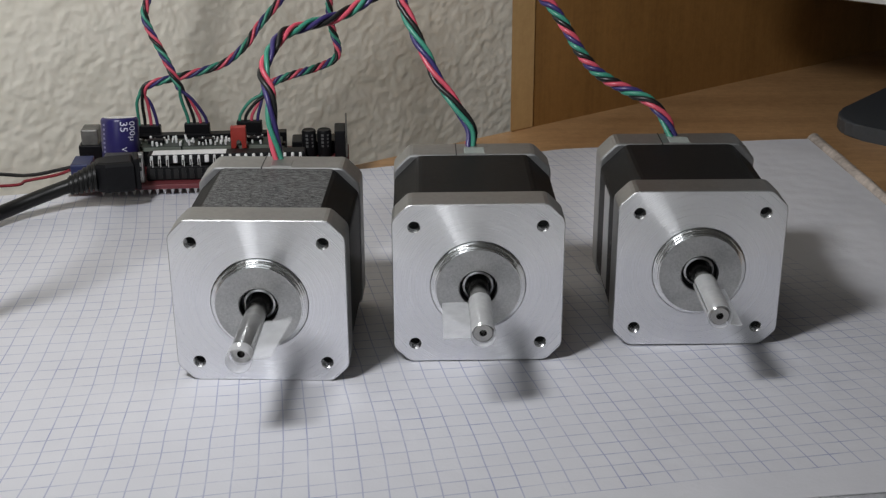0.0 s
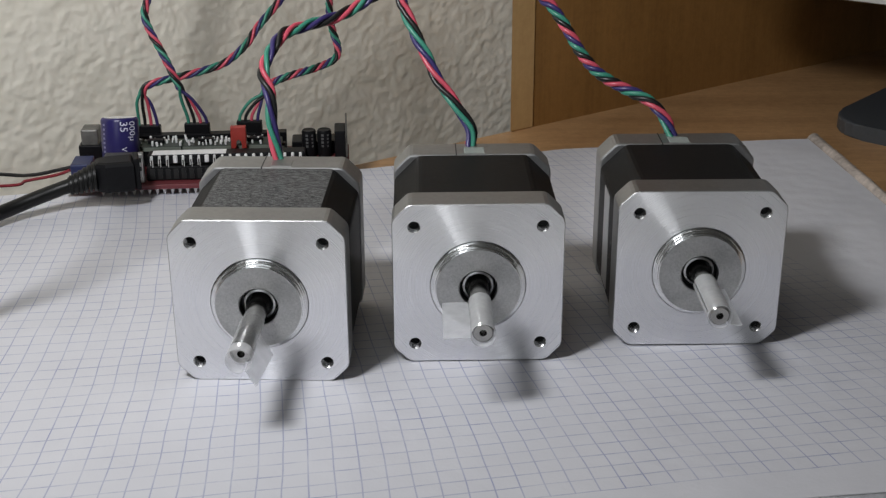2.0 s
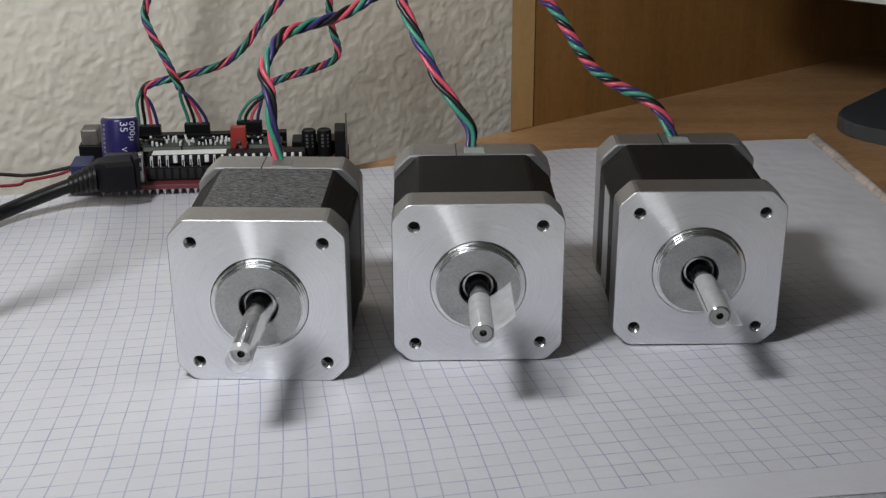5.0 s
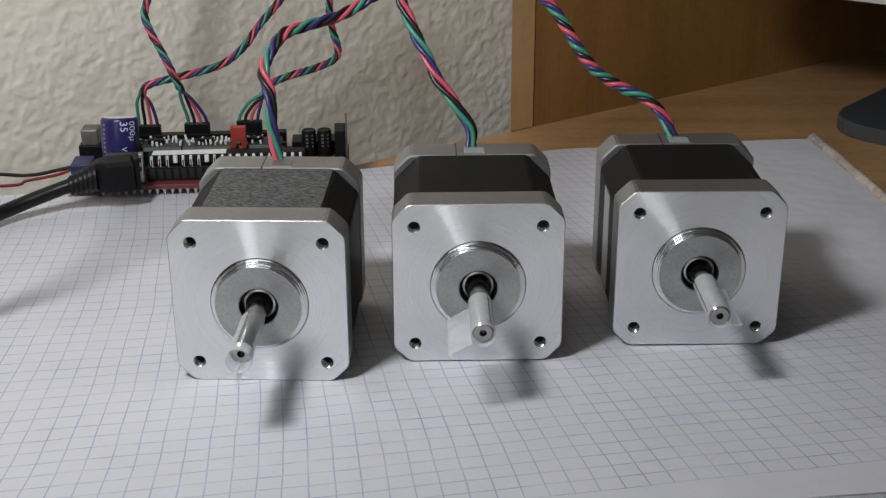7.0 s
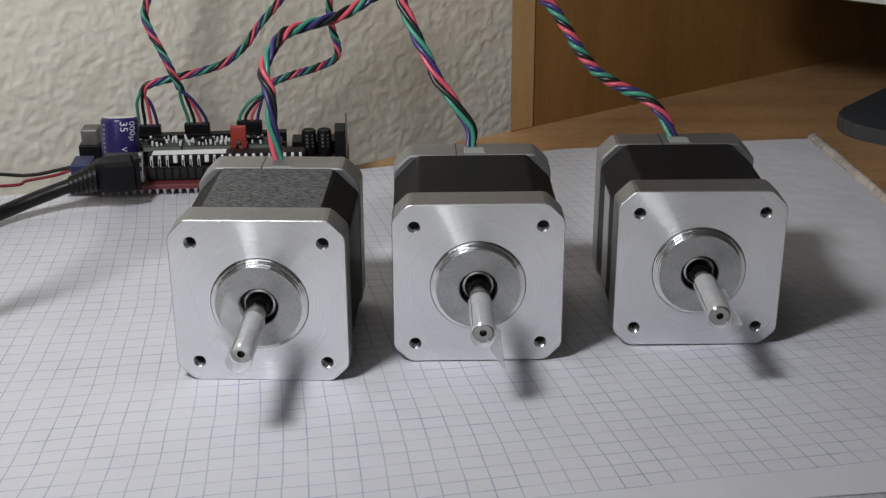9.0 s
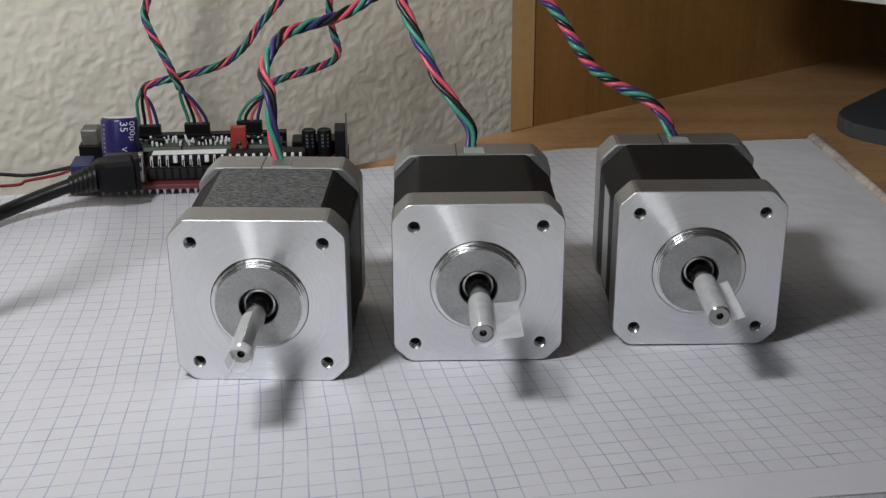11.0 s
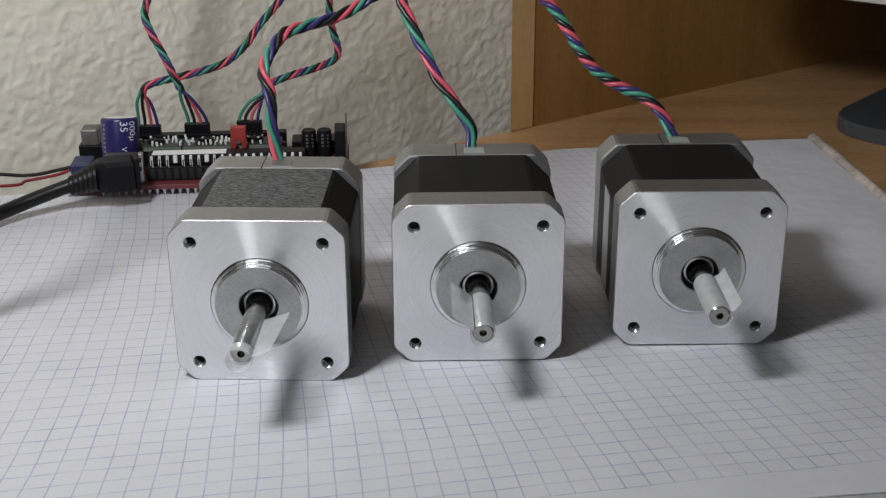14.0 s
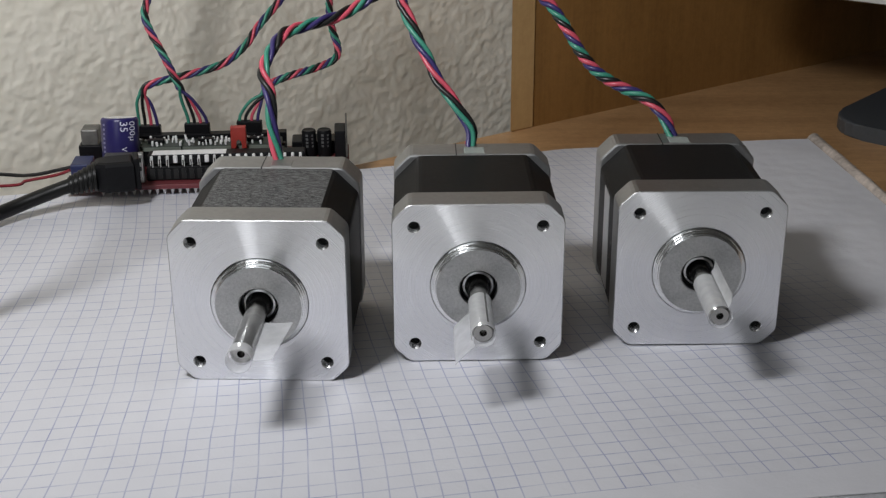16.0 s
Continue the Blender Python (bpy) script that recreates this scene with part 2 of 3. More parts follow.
M["pcb_red"] = plain("red_circuit_board", (0.15, 0.03, 0.035), 0.4, 0, 0.15, 500)
M["pcb_green"] = plain("dark_green_circuit_board", (0.012, 0.022, 0.016), 0.4, 0, 0.2, 500)
M["pcb_edge"] = plain("bare_board_edge", (0.16, 0.18, 0.15), 0.6)
# near white and hardly metallic: the solder's glare is put into its colour
M["solder"] = plain("glare_white_solder", (0.90, 0.90, 0.90), 0.3, 0.1, 0.05, 900)
M["pin"] = plain("tinned_pins", (0.82, 0.82, 0.81), 0.3, 0.25)
M["dull"] = plain("dull_metal", (0.14, 0.135, 0.125), 0.4, 0.5, 0.3, 400)
M["tin"] = plain("grey_tin", (0.42, 0.42, 0.41), 0.4, 0.6, 0.15, 500)
# silver grey for the reflection painted on the third motor's side
M["side_sheen"] = plain("side_sheen_grey", (0.55, 0.55, 0.55), 0.35, 0.7, 0.06, 600)
M["faint"] = plain("faint_print", (0.10, 0.10, 0.10), 0.5)
M["outlet"] = plain("grey_plastic", (0.26, 0.285, 0.265), 0.45)
M["cap_blue"] = plain("blue_capacitor_sleeve", (0.022, 0.018, 0.10), 0.3, 0, 0.06, 300)
M["print"] = plain("pale_print", (0.62, 0.62, 0.72), 0.5)
M["worn_print"] = plain("worn_print", (0.22, 0.21, 0.34), 0.5)
M["label_white"] = plain("white_paper_label", (0.78, 0.78, 0.78), 0.5)
M["red_plastic"] = plain("red_jumper_plastic", (0.36, 0.04, 0.03), 0.4)
M["blue_plastic"] = plain("blue_connector_plastic", (0.014, 0.022, 0.085), 0.4)
M["monitor_grey"] = plain("light_grey_monitor_plastic", (0.62, 0.62, 0.60), 0.4)
M["base_grey"] = plain("dark_slate_plastic", (0.057, 0.063, 0.07), 0.4, 0, 0.08, 700, 0.05)
M["fringe"] = plain("frayed_card_edge", (0.46, 0.40, 0.355), 0.6, 0, 0.3, 500, 0.5)
M["room"] = plain("room_wall_paint", (0.6, 0.58, 0.54), 0.8, 0, 0.04, 5)
M["carpet"] = plain("dark_floor", (0.16, 0.155, 0.15), 0.8, 0, 0.2, 200)


# ---------- room ----------
DESK = -5.0
WALL_GAP = 76.0
EDGE_A, EDGE_B = (-33.4, 455.0), (115.5, 556.5)
EDGE = Vector((EDGE_B[0] - EDGE_A[0], EDGE_B[1] - EDGE_A[1])).normalized()


def edge_point(s, back=0.0):
    """A point of the desk's rear edge, s mm along it, moved back across it."""
    return (EDGE_A[0] + EDGE.x * s - EDGE.y * back, EDGE_A[1] + EDGE.y * s + EDGE.x * back)


def wall_north():
    """Wall behind the desk, with trowelled plaster relief near the desk."""
    bm = bmesh.new()
    nx, nz = 640, 230
    S0, S1, H0, H1 = -240.0, 190.0, -90.0, 75.0
    rows = []
    for j in range(nz + 1):
        row = []
        for i in range(nx + 1):
            s, z = S0 + (S1 - S0) * i / nx, H0 + (H1 - H0) * j / nz
            warp = Vector((noise.noise(Vector((s / 9, z / 9, 1))), noise.noise(Vector((s / 9, z / 9, 5))), 0)) * 0.6
            a = noise.fractal(Vector((s / 4.8, z / 4.2, 3.1)) + warp, 0.8, 2.1, 3)
            k = 0.50 * (1 / (1 + math.exp(-5.0 * (a - 0.05)))) + 0.18 * noise.noise(Vector((s / 2.2, z / 2.2, 7.7)))
            x, y = edge_point(s, WALL_GAP - k)
            row.append(bm.verts.new(mm(x, y, z)))
        rows.append(row)
    for a, b in zip(rows, rows[1:]):
        for i in range(nx):
            bm.faces.new((a[i], a[i + 1], b[i + 1], b[i]))
    ob = part("wall_north", bm, M["wall"], None, "off-white wall with rough trowelled plaster", 180)
    tagged(ob, category="wall", kind="structure")
    # plain rest of the same wall
    q = [edge_point(-2600, WALL_GAP + 1.5), edge_point(2600, WALL_GAP + 1.5), edge_point(2600, WALL_GAP + 120), edge_point(-2600, WALL_GAP + 120)]
    bm = prism(bmesh.new(), q, -760, 1700, "z")
    tagged(part("wall_north_rest", bm, M["wall"], None, "off-white plaster wall behind the desk"), category="wall", kind="structure")


def room():
    for name, b in (("floor", (-2200, 2200, -2400, 2600, -800, -760)), ("ceiling", (-2200, 2200, -2400, 2600, 1700, 1740)),
                    ("wall_west", (-2200, -2100, -2400, 2600, -760, 1700)), ("wall_east", (2100, 2200, -2400, 2600, -760, 1700)),
                    ):
        tagged(part(name, box(bmesh.new(), *b), M["carpet"] if name == "floor" else M["room"], None, "plain room " + name.split("_")[0]),
               category=name.split("_")[0], kind="structure")
    # wall behind the camera, with an unseen window added for the fill light
    bm = bmesh.new()
    for b in ((-2100, -1080, -760, 1700), (-20, 2100, -760, 1700), (-1080, -20, -760, 220), (-1080, -20, 1280, 1700)):
        box(bm, b[0], b[1], -2400, -2300, b[2], b[3])
    tagged(part("wall_south", bm, M["room"], None, "plain room wall with an added window opening"), category="wall", kind="structure")
    w = thing("added_window", pose(0, 0, 0), "unseen white framed window, added round the front fill light", "window")
    tagged(w, kind="structure")
    for b in ((-1080, -1040, 220, 1280), (-60, -20, 220, 1280), (-1040, -60, 220, 260), (-1040, -60, 1240, 1280), (-570, -530, 260, 1240)):
        part("added_window_frame", box(bmesh.new(), b[0], b[1], -2390, -2330, b[2], b[3], 3), M["white_plastic"], w)


def desk():
    d = thing("desk", pose(0, 0, 0), "brown wood-grain desk with a slanting rear edge", "desk")
    a, b = edge_point(-600), edge_point(700)
    poly = [a, (-500, 60), (800, 60), (800, b[1]), b]
    part("desktop", prism(bmesh.new(), poly, DESK - 25, DESK, "z", 1.2), M["desk"], d)
    for x, y in ((-420, 100), (740, 100), (560, 780), (-330, 190)):
        part("leg", box(bmesh.new(), x - 25, x + 25, y - 25, y + 25, -760, DESK - 25, 2), M["desk"], d)


def hutch():
    """Upright board on the rear of the desk, with a paler edge strip."""
    h = thing("desk_hutch_panel", pose(0, 0, 0), "dark wood upright board with a pale edge strip", "panel")
    q = [edge_point(82.0, -2.0), edge_point(560, -2.0), edge_point(560, 18), edge_point(101, 18)]
    part("board", prism(bmesh.new(), q, DESK, 420, "z"), M["panel"], h)
    q = [edge_point(71.0, -2.6), edge_point(82.0, -2.6), edge_point(101, 18), edge_point(91, 18)]
    part("edge_strip", prism(bmesh.new(), q, DESK, 420, "z", 0.6), M["strip"], h, "paler edge banding")


def page_point(u, v):
    """A point of the top page; u across, v from front to back."""
    front = [(-175, 199.0), (32, 225.6), (93, 232.0), (160, 239.0)]
    back = [(-165, 407.5), (-28.5, 436.5), (45, 457.5), (137, 468.4)]

    def along(l, u):
        t = u * 3
        i = min(2, int(t))
        t -= i
        return (l[i][0] + (l[i + 1][0] - l[i][0]) * t, l[i][1] + (l[i + 1][1] - l[i][1]) * t)
    f, b = along(front, u), along(back, u)
    return (f[0] + (b[0] - f[0]) * v, f[1] + (b[1] - f[1]) * v)


def notepad():
    p = thing("notepad", pose(0, 0, 0), "white squared-paper pad lying open on the desk", "notepad")

    def sheet(z, shrink, name, material, label="", longer=0.0):
        bm = bmesh.new()
        n, k = 110, 90
        lo, hi = [], []
        for j in range(k + 1):
            for i in range(n + 1):
                u, v = i / n, j / k
                x, y = page_point(shrink + u * (1 - 2 * shrink), shrink * 1.3 - longer + v * (1 - 2.6 * shrink + longer))
                dz = 0.32 * noise.noise(Vector((x / 55, y / 45, z))) + 0.14 * noise.noise(Vector((x / 34, y / 13, z + 4)))
                dz = min(0.0, dz - 0.1) * (1 if z > -0.5 else 0.4)
                hi.append(bm.verts.new(mm(x, y, z + dz)))
                lo.append(bm.verts.new(mm(x, y, z + dz - (0.12 if z > -0.5 else 1.35))))
        w = n + 1
        for j in range(k):
            for i in range(n):
                a = j * w + i
                bm.faces.new((hi[a], hi[a + 1], hi[a + 1 + w], hi[a + w]))
                bm.faces.new((lo[a], lo[a + w], lo[a + 1 + w], lo[a + 1]))
        rim = [i for i in range(n)] + [j * w + n for j in range(k)] + [k * w + n - i for i in range(n)] + [(k - j) * w for j in range(k)]
        for a, b in zip(rim, rim[1:] + rim[:1]):
            bm.faces.new((lo[a], lo[b], hi[b], hi[a]))
        part(name, bm, material, p, label, 40)
    sheet(0.0, 0.0, "top_sheet", M["paper"], "white sheet with pale blue squares")
    sheet(-0.75, 0.002, "lower_page", M["page"])
    # these two run on forward out of view, as pale reflectors for the flanges
    sheet(-2.2, -0.002, "lower_page", M["page"], "", 0.62)
    sheet(-3.6, 0.001, "lower_page", M["page"], "", 0.64)
    # bound edge of card, standing a little proud
    bm = bmesh.new()
    prof = [(0.6, -5), (0.6, -0.6), (1.2, 0.4), (2.4, 1.1), (3.9, 0.9), (5.0, -0.4), (5.6, -5)]
    rings = []
    for i in range(161):
        t = i / 160
        x, y = page_point(1.0, 1.01 - t)
        ring = []
        for j, (d, z) in enumerate(prof):
            jit = 0.3 * noise.noise(Vector((y / 2.5, j * 3.3, 1.0))) + 0.2 * noise.noise(Vector((y / 0.9, j * 3.3, 4.0)))
            ring.append(bm.verts.new(mm(x + d + jit, y + d * 0.1, z + (jit * 0.7 if z > -4 else 0))))
        rings.append(ring)
    for a, b in zip(rings, rings[1:]):
        for j in range(len(prof)):
            k = (j + 1) % len(prof)
            bm.faces.new((a[j], a[k], b[k], b[j]))
    bm.faces.new(rings[0])
    bm.faces.new(rings[-1][::-1])
    part("bound_edge", bm, M["fringe"], p, "frayed beige card edge", 50)


def monitor():
    m = thing("computer_monitor", pose(0.1604, 0.470, 0, 0, 0, -36), "monitor with light grey lower bezel on a dark stand", "monitor")
    part("bezel", box(bmesh.new(), -68, 420, 0, 14, 49.2, 68, 2), M["monitor_grey"], m, "light grey plastic bezel")
    part("screen", box(bmesh.new(), -66, 418, 3, 14, 68, 300, 1), M["black_plastic"], m)
    part("back_shell", box(bmesh.new(), -66, 418, 14, 105, 50.5, 300, 6), M["black_plastic"], m)
    part("neck", box(bmesh.new(), 150, 230, 38, 60, 0, 120, 4), M["base_grey"], m)
    poly = []
    for cx, cy, a0 in ((-5, 27, 180), (388, 27, 270), (388, 143, 0), (-5, 143, 90)):
        for k in range(7):
            a = radians(a0 + k * 15)
            poly.append((cx + 17 * math.cos(a), cy + 17 * math.sin(a)))
    c6, s6 = math.cos(radians(-6)), math.sin(radians(-6))
    poly = [(-20 + (x + 20) * c6 - (y - 12) * s6, 12 + (x + 20) * s6 + (y - 12) * c6) for x, y in poly]
    part("base", prism(bmesh.new(), poly, DESK, 1.0, "z", 0.8), M["base_grey"], m, "dark slate stand base")


# ---------- motors ----------
HALF, PLATE, BODY, LONG, SHAFT = 20.85, 8.6, 37.0, 46.4, 25.9
MID = 20.5


def ring_pts(cx, cz, r, n):
    return [(cx + r * math.cos(2 * math.pi * k / n), cz + r * math.sin(2 * math.pi * k / n)) for k in range(n)]


def front_plate_mesh():
    """Square flange with cut corners, four drilled holes and a round seat."""
    bm = bmesh.new()
    out = octagon(HALF, 4.0, HALF)
    oc = octagon(HALF - 0.18, 3.92, HALF)
    f = [bm.verts.new(mm(x, 0, z)) for x, z in oc]
    e = [bm.verts.new(mm(x, 0.18, z)) for x, z in out]
    b = [bm.verts.new(mm(x, PLATE, z)) for x, z in out]
    for u, v in ((f, e), (e, b)):
        n8 = len(u)
        for i in range(n8):
            bm.faces.new((u[i], u[(i + 1) % n8], v[(i + 1) % n8], v[i]))
    bm.faces.new(b)
    loops = [f]
    for cx, cz, r, deep, n in [(sx * 15.5, MID + sz * 15.5, 1.55, 5.0, 20) for sx in (-1, 1) for sz in (-1, 1)] + [(0, MID, 11.75, 3.2, 72)]:
        top = [bm.verts.new(mm(x, 0, z)) for x, z in ring_pts(cx, cz, r, n)]
        steps = [(r - 0.1, deep)] if r > 5 else [(r - (0.2 if k % 2 == 0 else 0.0), 0.25 + 0.28 * k) for k in range(9)] + [(r - 0.2, deep)]
        low = top
        for rk, yk in steps:
            above, low = low, [bm.verts.new(mm(x, yk, z)) for x, z in ring_pts(cx, cz, rk, n)]
            for i in range(n):
                bm.faces.new((above[i], above[(i + 1) % n], low[(i + 1) % n], low[i]))
        bm.faces.new(low)
        loops.append(top)
    edges = []
    for l in loops:
        for i in range(len(l)):
            edges.append(bm.edges.get((l[i], l[(i + 1) % len(l)])))
    bmesh.ops.triangle_fill(bm, edges=edges, use_beauty=True, use_dissolve=False)
    for q in bm.faces:
        c = q.calc_center_median() * 1000
        if all(abs(v.co.y) < 1e-6 for v in q.verts):
            q.material_index = 0
        elif max(abs(c.x), abs(c.z - HALF)) > 18.0 or c.y > PLATE - 0.1:
            q.material_index = 1
        elif math.hypot(c.x, c.z - MID) > 12.5:
            # hole bottoms take the near-black, with the shade painted in
            q.material_index = 3 if all(v.co.y > 0.0045 for v in q.verts) else 2
    return bm


def ribbon(line, start, end, th):
    """A thin strip: a bent line in the cross plane, drawn out along the shaft."""
    bm = bmesh.new()
    a, b = [], []
    for i, (x, z) in enumerate(line):
        x0, z0 = line[max(0, i - 1)]
        x1, z1 = line[min(len(line) - 1, i + 1)]
        d = Vector((x1 - x0, z1 - z0)).normalized()
        nx, nz = -d.y * th, d.x * th
        a.append([bm.verts.new(mm(x, y, z)) for y in (-start, -end)])
        b.append([bm.verts.new(mm(x + nx, y, z + nz)) for y in (-start, -end)])
    for i in range(len(line) - 1):
        bm.faces.new((a[i][0], a[i + 1][0], a[i + 1][1], a[i][1]))
        bm.faces.new((b[i][0], b[i][1], b[i + 1][1], b[i + 1][0]))
        for s in (0, 1):
            bm.faces.new((a[i][s], b[i][s], b[i + 1][s], a[i + 1][s]))
    for i in (0, -1):
        bm.faces.new((a[i][0], a[i][1], b[i][1], b[i][0]))
    return bm


def wrap_mesh(start, end, a0, a1, r=2.78):
    return ribbon([(r * math.cos(radians(a)), r * math.sin(radians(a))) for a in range(a1, a0 - 1, -10)], start, end, 0.07)


def flag_mesh(reach, curl, start, end, taper):
    r, n = 2.86, 10
    line = [(r + (reach - r) * k / n, curl * ((k / n) ** 2)) for k in range(n + 1)]
    bm = ribbon(line, start, end, 0.1)
    for v in bm.verts:
        if v.co.y < -0.015:
            v.co.x = 0.001 * r + (v.co.x - 0.001 * r) * taper
    return bm


def stepper_motor(x, y, turn, body, label, reach, curl, start, tape_end, flag_end, taper, flag, front):
    m = thing("stepper_motor", pose(x * 0.001, y * 0.001, 0, 0, 0, turn), label, "motor", "three stepper motors in a row")
    part("front_plate", front_plate_mesh(), [M["face"], M["cast"], M["bore"], M["dark"]], m, "bright turned aluminium flange")
    rim = [(11.6, 0.5), (11.55, -0.15), (11.25, -0.25), (11.2, -0.75), (10.95, -0.8), (10.9, -1.35), (10.55, -1.45), (10.4, -1.95), (10.25, -2.0)]
    part("boss_rim", lathe(bmesh.new(), rim, 96, "y", (0, 0, MID), False), M["rim"], m, "", 25)
    bm = lathe(bmesh.new(), [(10.25, -2.0), (9.9, -1.9), (4.9, -1.9), (4.65, -1.7)], 72, "y", (0, 0, MID), False)
    part("boss_face", bm, M["boss"], m, "matt grey blasted centre", 30)
    bear = thing_part("bearing", m)
    # seat and shield are coloured near-black for the shade in the bore
    part("seat", lathe(bmesh.new(), [(4.65, -1.7), (4.6, 3.0), (2.4, 3.0)], 48, "y", (0, 0, MID), False), M["dark"], bear, "", 30)
    part("outer_race", lathe(bmesh.new(), [(4.58, 2.9), (4.5, 0.9), (4.32, 0.8), (4.28, 1.6), (4.28, 2.9)], 48, "y", (0, 0, MID), False), M["race"], bear, "", 30)
    part("shield", lathe(bmesh.new(), [(4.28, 2.2), (3.8, 2.1), (3.4, 2.2)], 48, "y", (0, 0, MID), False), M["dark"], bear, "", 30)
    part("inner_race", lathe(bmesh.new(), [(3.85, 2.5), (3.8, -0.1), (3.3, -0.25), (3.2, 2.5)], 48, "y", (0, 0, MID), False), M["race"], bear, "", 30)
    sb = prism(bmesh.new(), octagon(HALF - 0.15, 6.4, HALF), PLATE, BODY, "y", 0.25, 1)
    # level faces keep body, with the left motor's painted top light; others are black
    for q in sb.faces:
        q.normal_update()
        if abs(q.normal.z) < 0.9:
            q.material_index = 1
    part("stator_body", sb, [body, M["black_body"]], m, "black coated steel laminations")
    # strip added on the third motor for the bright reflection along its side
    if reach < 6:
        part("side_sheen_strip", box(bmesh.new(), -HALF - 0.02, -HALF + 0.3, PLATE + 8, PLATE + 17, 8, 2 * HALF - 7.5, 0.05, 1), M["side_sheen"], m, "silvery strip added for a reflection on the side")
    poly = octagon(HALF, 4.2, HALF)
    rear = part("rear_plate", prism(bmesh.new(), poly, BODY, LONG, "y", 0.5), M["cast"], m, "cast aluminium rear cover")
    part("wire_outlet", box(bmesh.new(), -2.2, 3.4, BODY + 0.8, LONG - 3.6, 2 * HALF - 3, 2 * HALF + 0.14, 0.3), M["outlet"] if x > 0 else M["cast"], m, "plastic wire outlet")
    part("connector_slot", box(bmesh.new(), -4.4, -4.1, BODY - 0.05, LONG + 0.05, 2 * HALF - 4, 2 * HALF + 0.05), M["dark"], rear)
    sh = bmesh.new()
    lathe(sh, [(2.5, 3.2), (2.5, -SHAFT + 0.5), (2.05, -SHAFT), (0.85, -SHAFT), (0.55, -SHAFT + 1.2), (0.5, -SHAFT + 2.0)], 40, "y")
    shaft = part("shaft", sh, M["steel"], m, "steel shaft with a centre drilling", 30)
    shaft.matrix_basis = pose(0, 0, MID * 0.001)
    part("tape_wrap", wrap_mesh(start, SHAFT - 0.3, 0, 200), front, shaft, "tape wound round the shaft", 40)
    part("tape_wrap", wrap_mesh(start, SHAFT - 0.3, 210, 350), M["milky_tape"], shaft, "milky tape wound round the shaft", 40)
    part("tape_end", wrap_mesh(SHAFT - 0.25, tape_end, 0, 350, 2.84), M["milky_tape"], shaft, "milky tape reaching past the shaft", 40)
    part("tape_flag", flag_mesh(reach, curl, start - (2.4 if reach < 6 else 0.0), flag_end, taper), flag, shaft, "frosted tape end standing off as a flag", 40)
    return m, shaft


def thing_part(name, parent):
    ob = new(name)
    ob.empty_display_size = 0.005
    ob.parent = parent
    return ob


# ---------- cables ----------
def twisted_cable(name, pts, label, pitch, phase=0.0, r=0.7, spread=0.98, loose=(0.0, 0.0), order=(0, 1, 2, 3), group="twisted motor cables"):
    """Four insulated wires wound round one another along a curve."""
    base = Vector(pts[0])
    c = thing(name, pose(*(base * 0.001)), label, "cable", group)
    spine = spline([Vector(p) - base for p in pts], 0.9)
    fr = frames_along(spine)
    n = len(fr)
    for k, (wname, mat) in enumerate((("red_wire", "w_red"), ("blue_wire", "w_blue"), ("green_wire", "w_green"), ("black_wire", "w_black"))):
        path, s, turn = [], 0.0, 0.0
        for i, (p, a, b) in enumerate(fr):
            if i:
                d = (p - fr[i - 1][0]).length
                s += d
                turn += d * 2 * math.pi / (pitch * (1 + 1.3 * math.exp(-s / 11.0) + 0.15 * math.sin(s / 7.0)))
            ang = phase - turn + order[k] * math.pi / 2
            w = spread * (1 + 0.10 * math.sin(s * 0.35 + k * 2.1)) + loose[0] * max(0, 1 - s / 9.0) ** 2 + loose[1] * max(0, (i - n + 12) / 12)
            path.append(p + (a * math.cos(ang) + b * math.sin(ang)) * w)
        part(wname, tube(bmesh.new(), path, r, 9), M[mat], c, "", 60)
    return c


def fanned_cable(name, pts, plug, label, pitch, phase):
    """A twisted cable whose four wires spread out into a plug."""
    base = Vector(pts[0])
    c = thing(name, pose(*(base * 0.001)), label, "cable", "cables of the circuit board")
    spine = spline([Vector(p) - base for p in pts], 0.9)
    fr = frames_along(spine)
    P0 = Vector(plug) - base
    for k, (wname, mat) in enumerate((("green_wire", "w_green"), ("black_wire", "w_black"), ("red_wire", "w_red"), ("blue_wire", "w_blue"))):
        path, s = [], 0.0
        for i, (p, a, b) in enumerate(fr):
            if i:
                s += (p - fr[i - 1][0]).length
            ang = phase - 2 * math.pi * s / pitch + k * math.pi / 2
            path.append(p + (a * math.cos(ang) + b * math.sin(ang)) * 0.85)
        foot = P0 + Vector(((k - 1.5) * 2.1, 0.2, -1.5))
        lead = spline([foot, foot + Vector((0, 0, 3.0)), (foot + Vector((0, 0, 5.0))) * 0.45 + path[0] * 0.55 + Vector(((k - 1.5) * 0.5, 0, 0)), path[0]], 0.8)
        part(wname, tube(bmesh.new(), lead[:-1] + path, 0.58, 8), M[mat], c, "", 60)
    hb = bmesh.new()
    box(hb, P0.x - 4.4, P0.x + 4.4, P0.y - 1.3, P0.y + 1.3, P0.z - 4.4, P0.z - 0.2, 0.25)
    part("plug_housing", hb, M["black_plastic"], c, "black plastic plug housing")
    return c


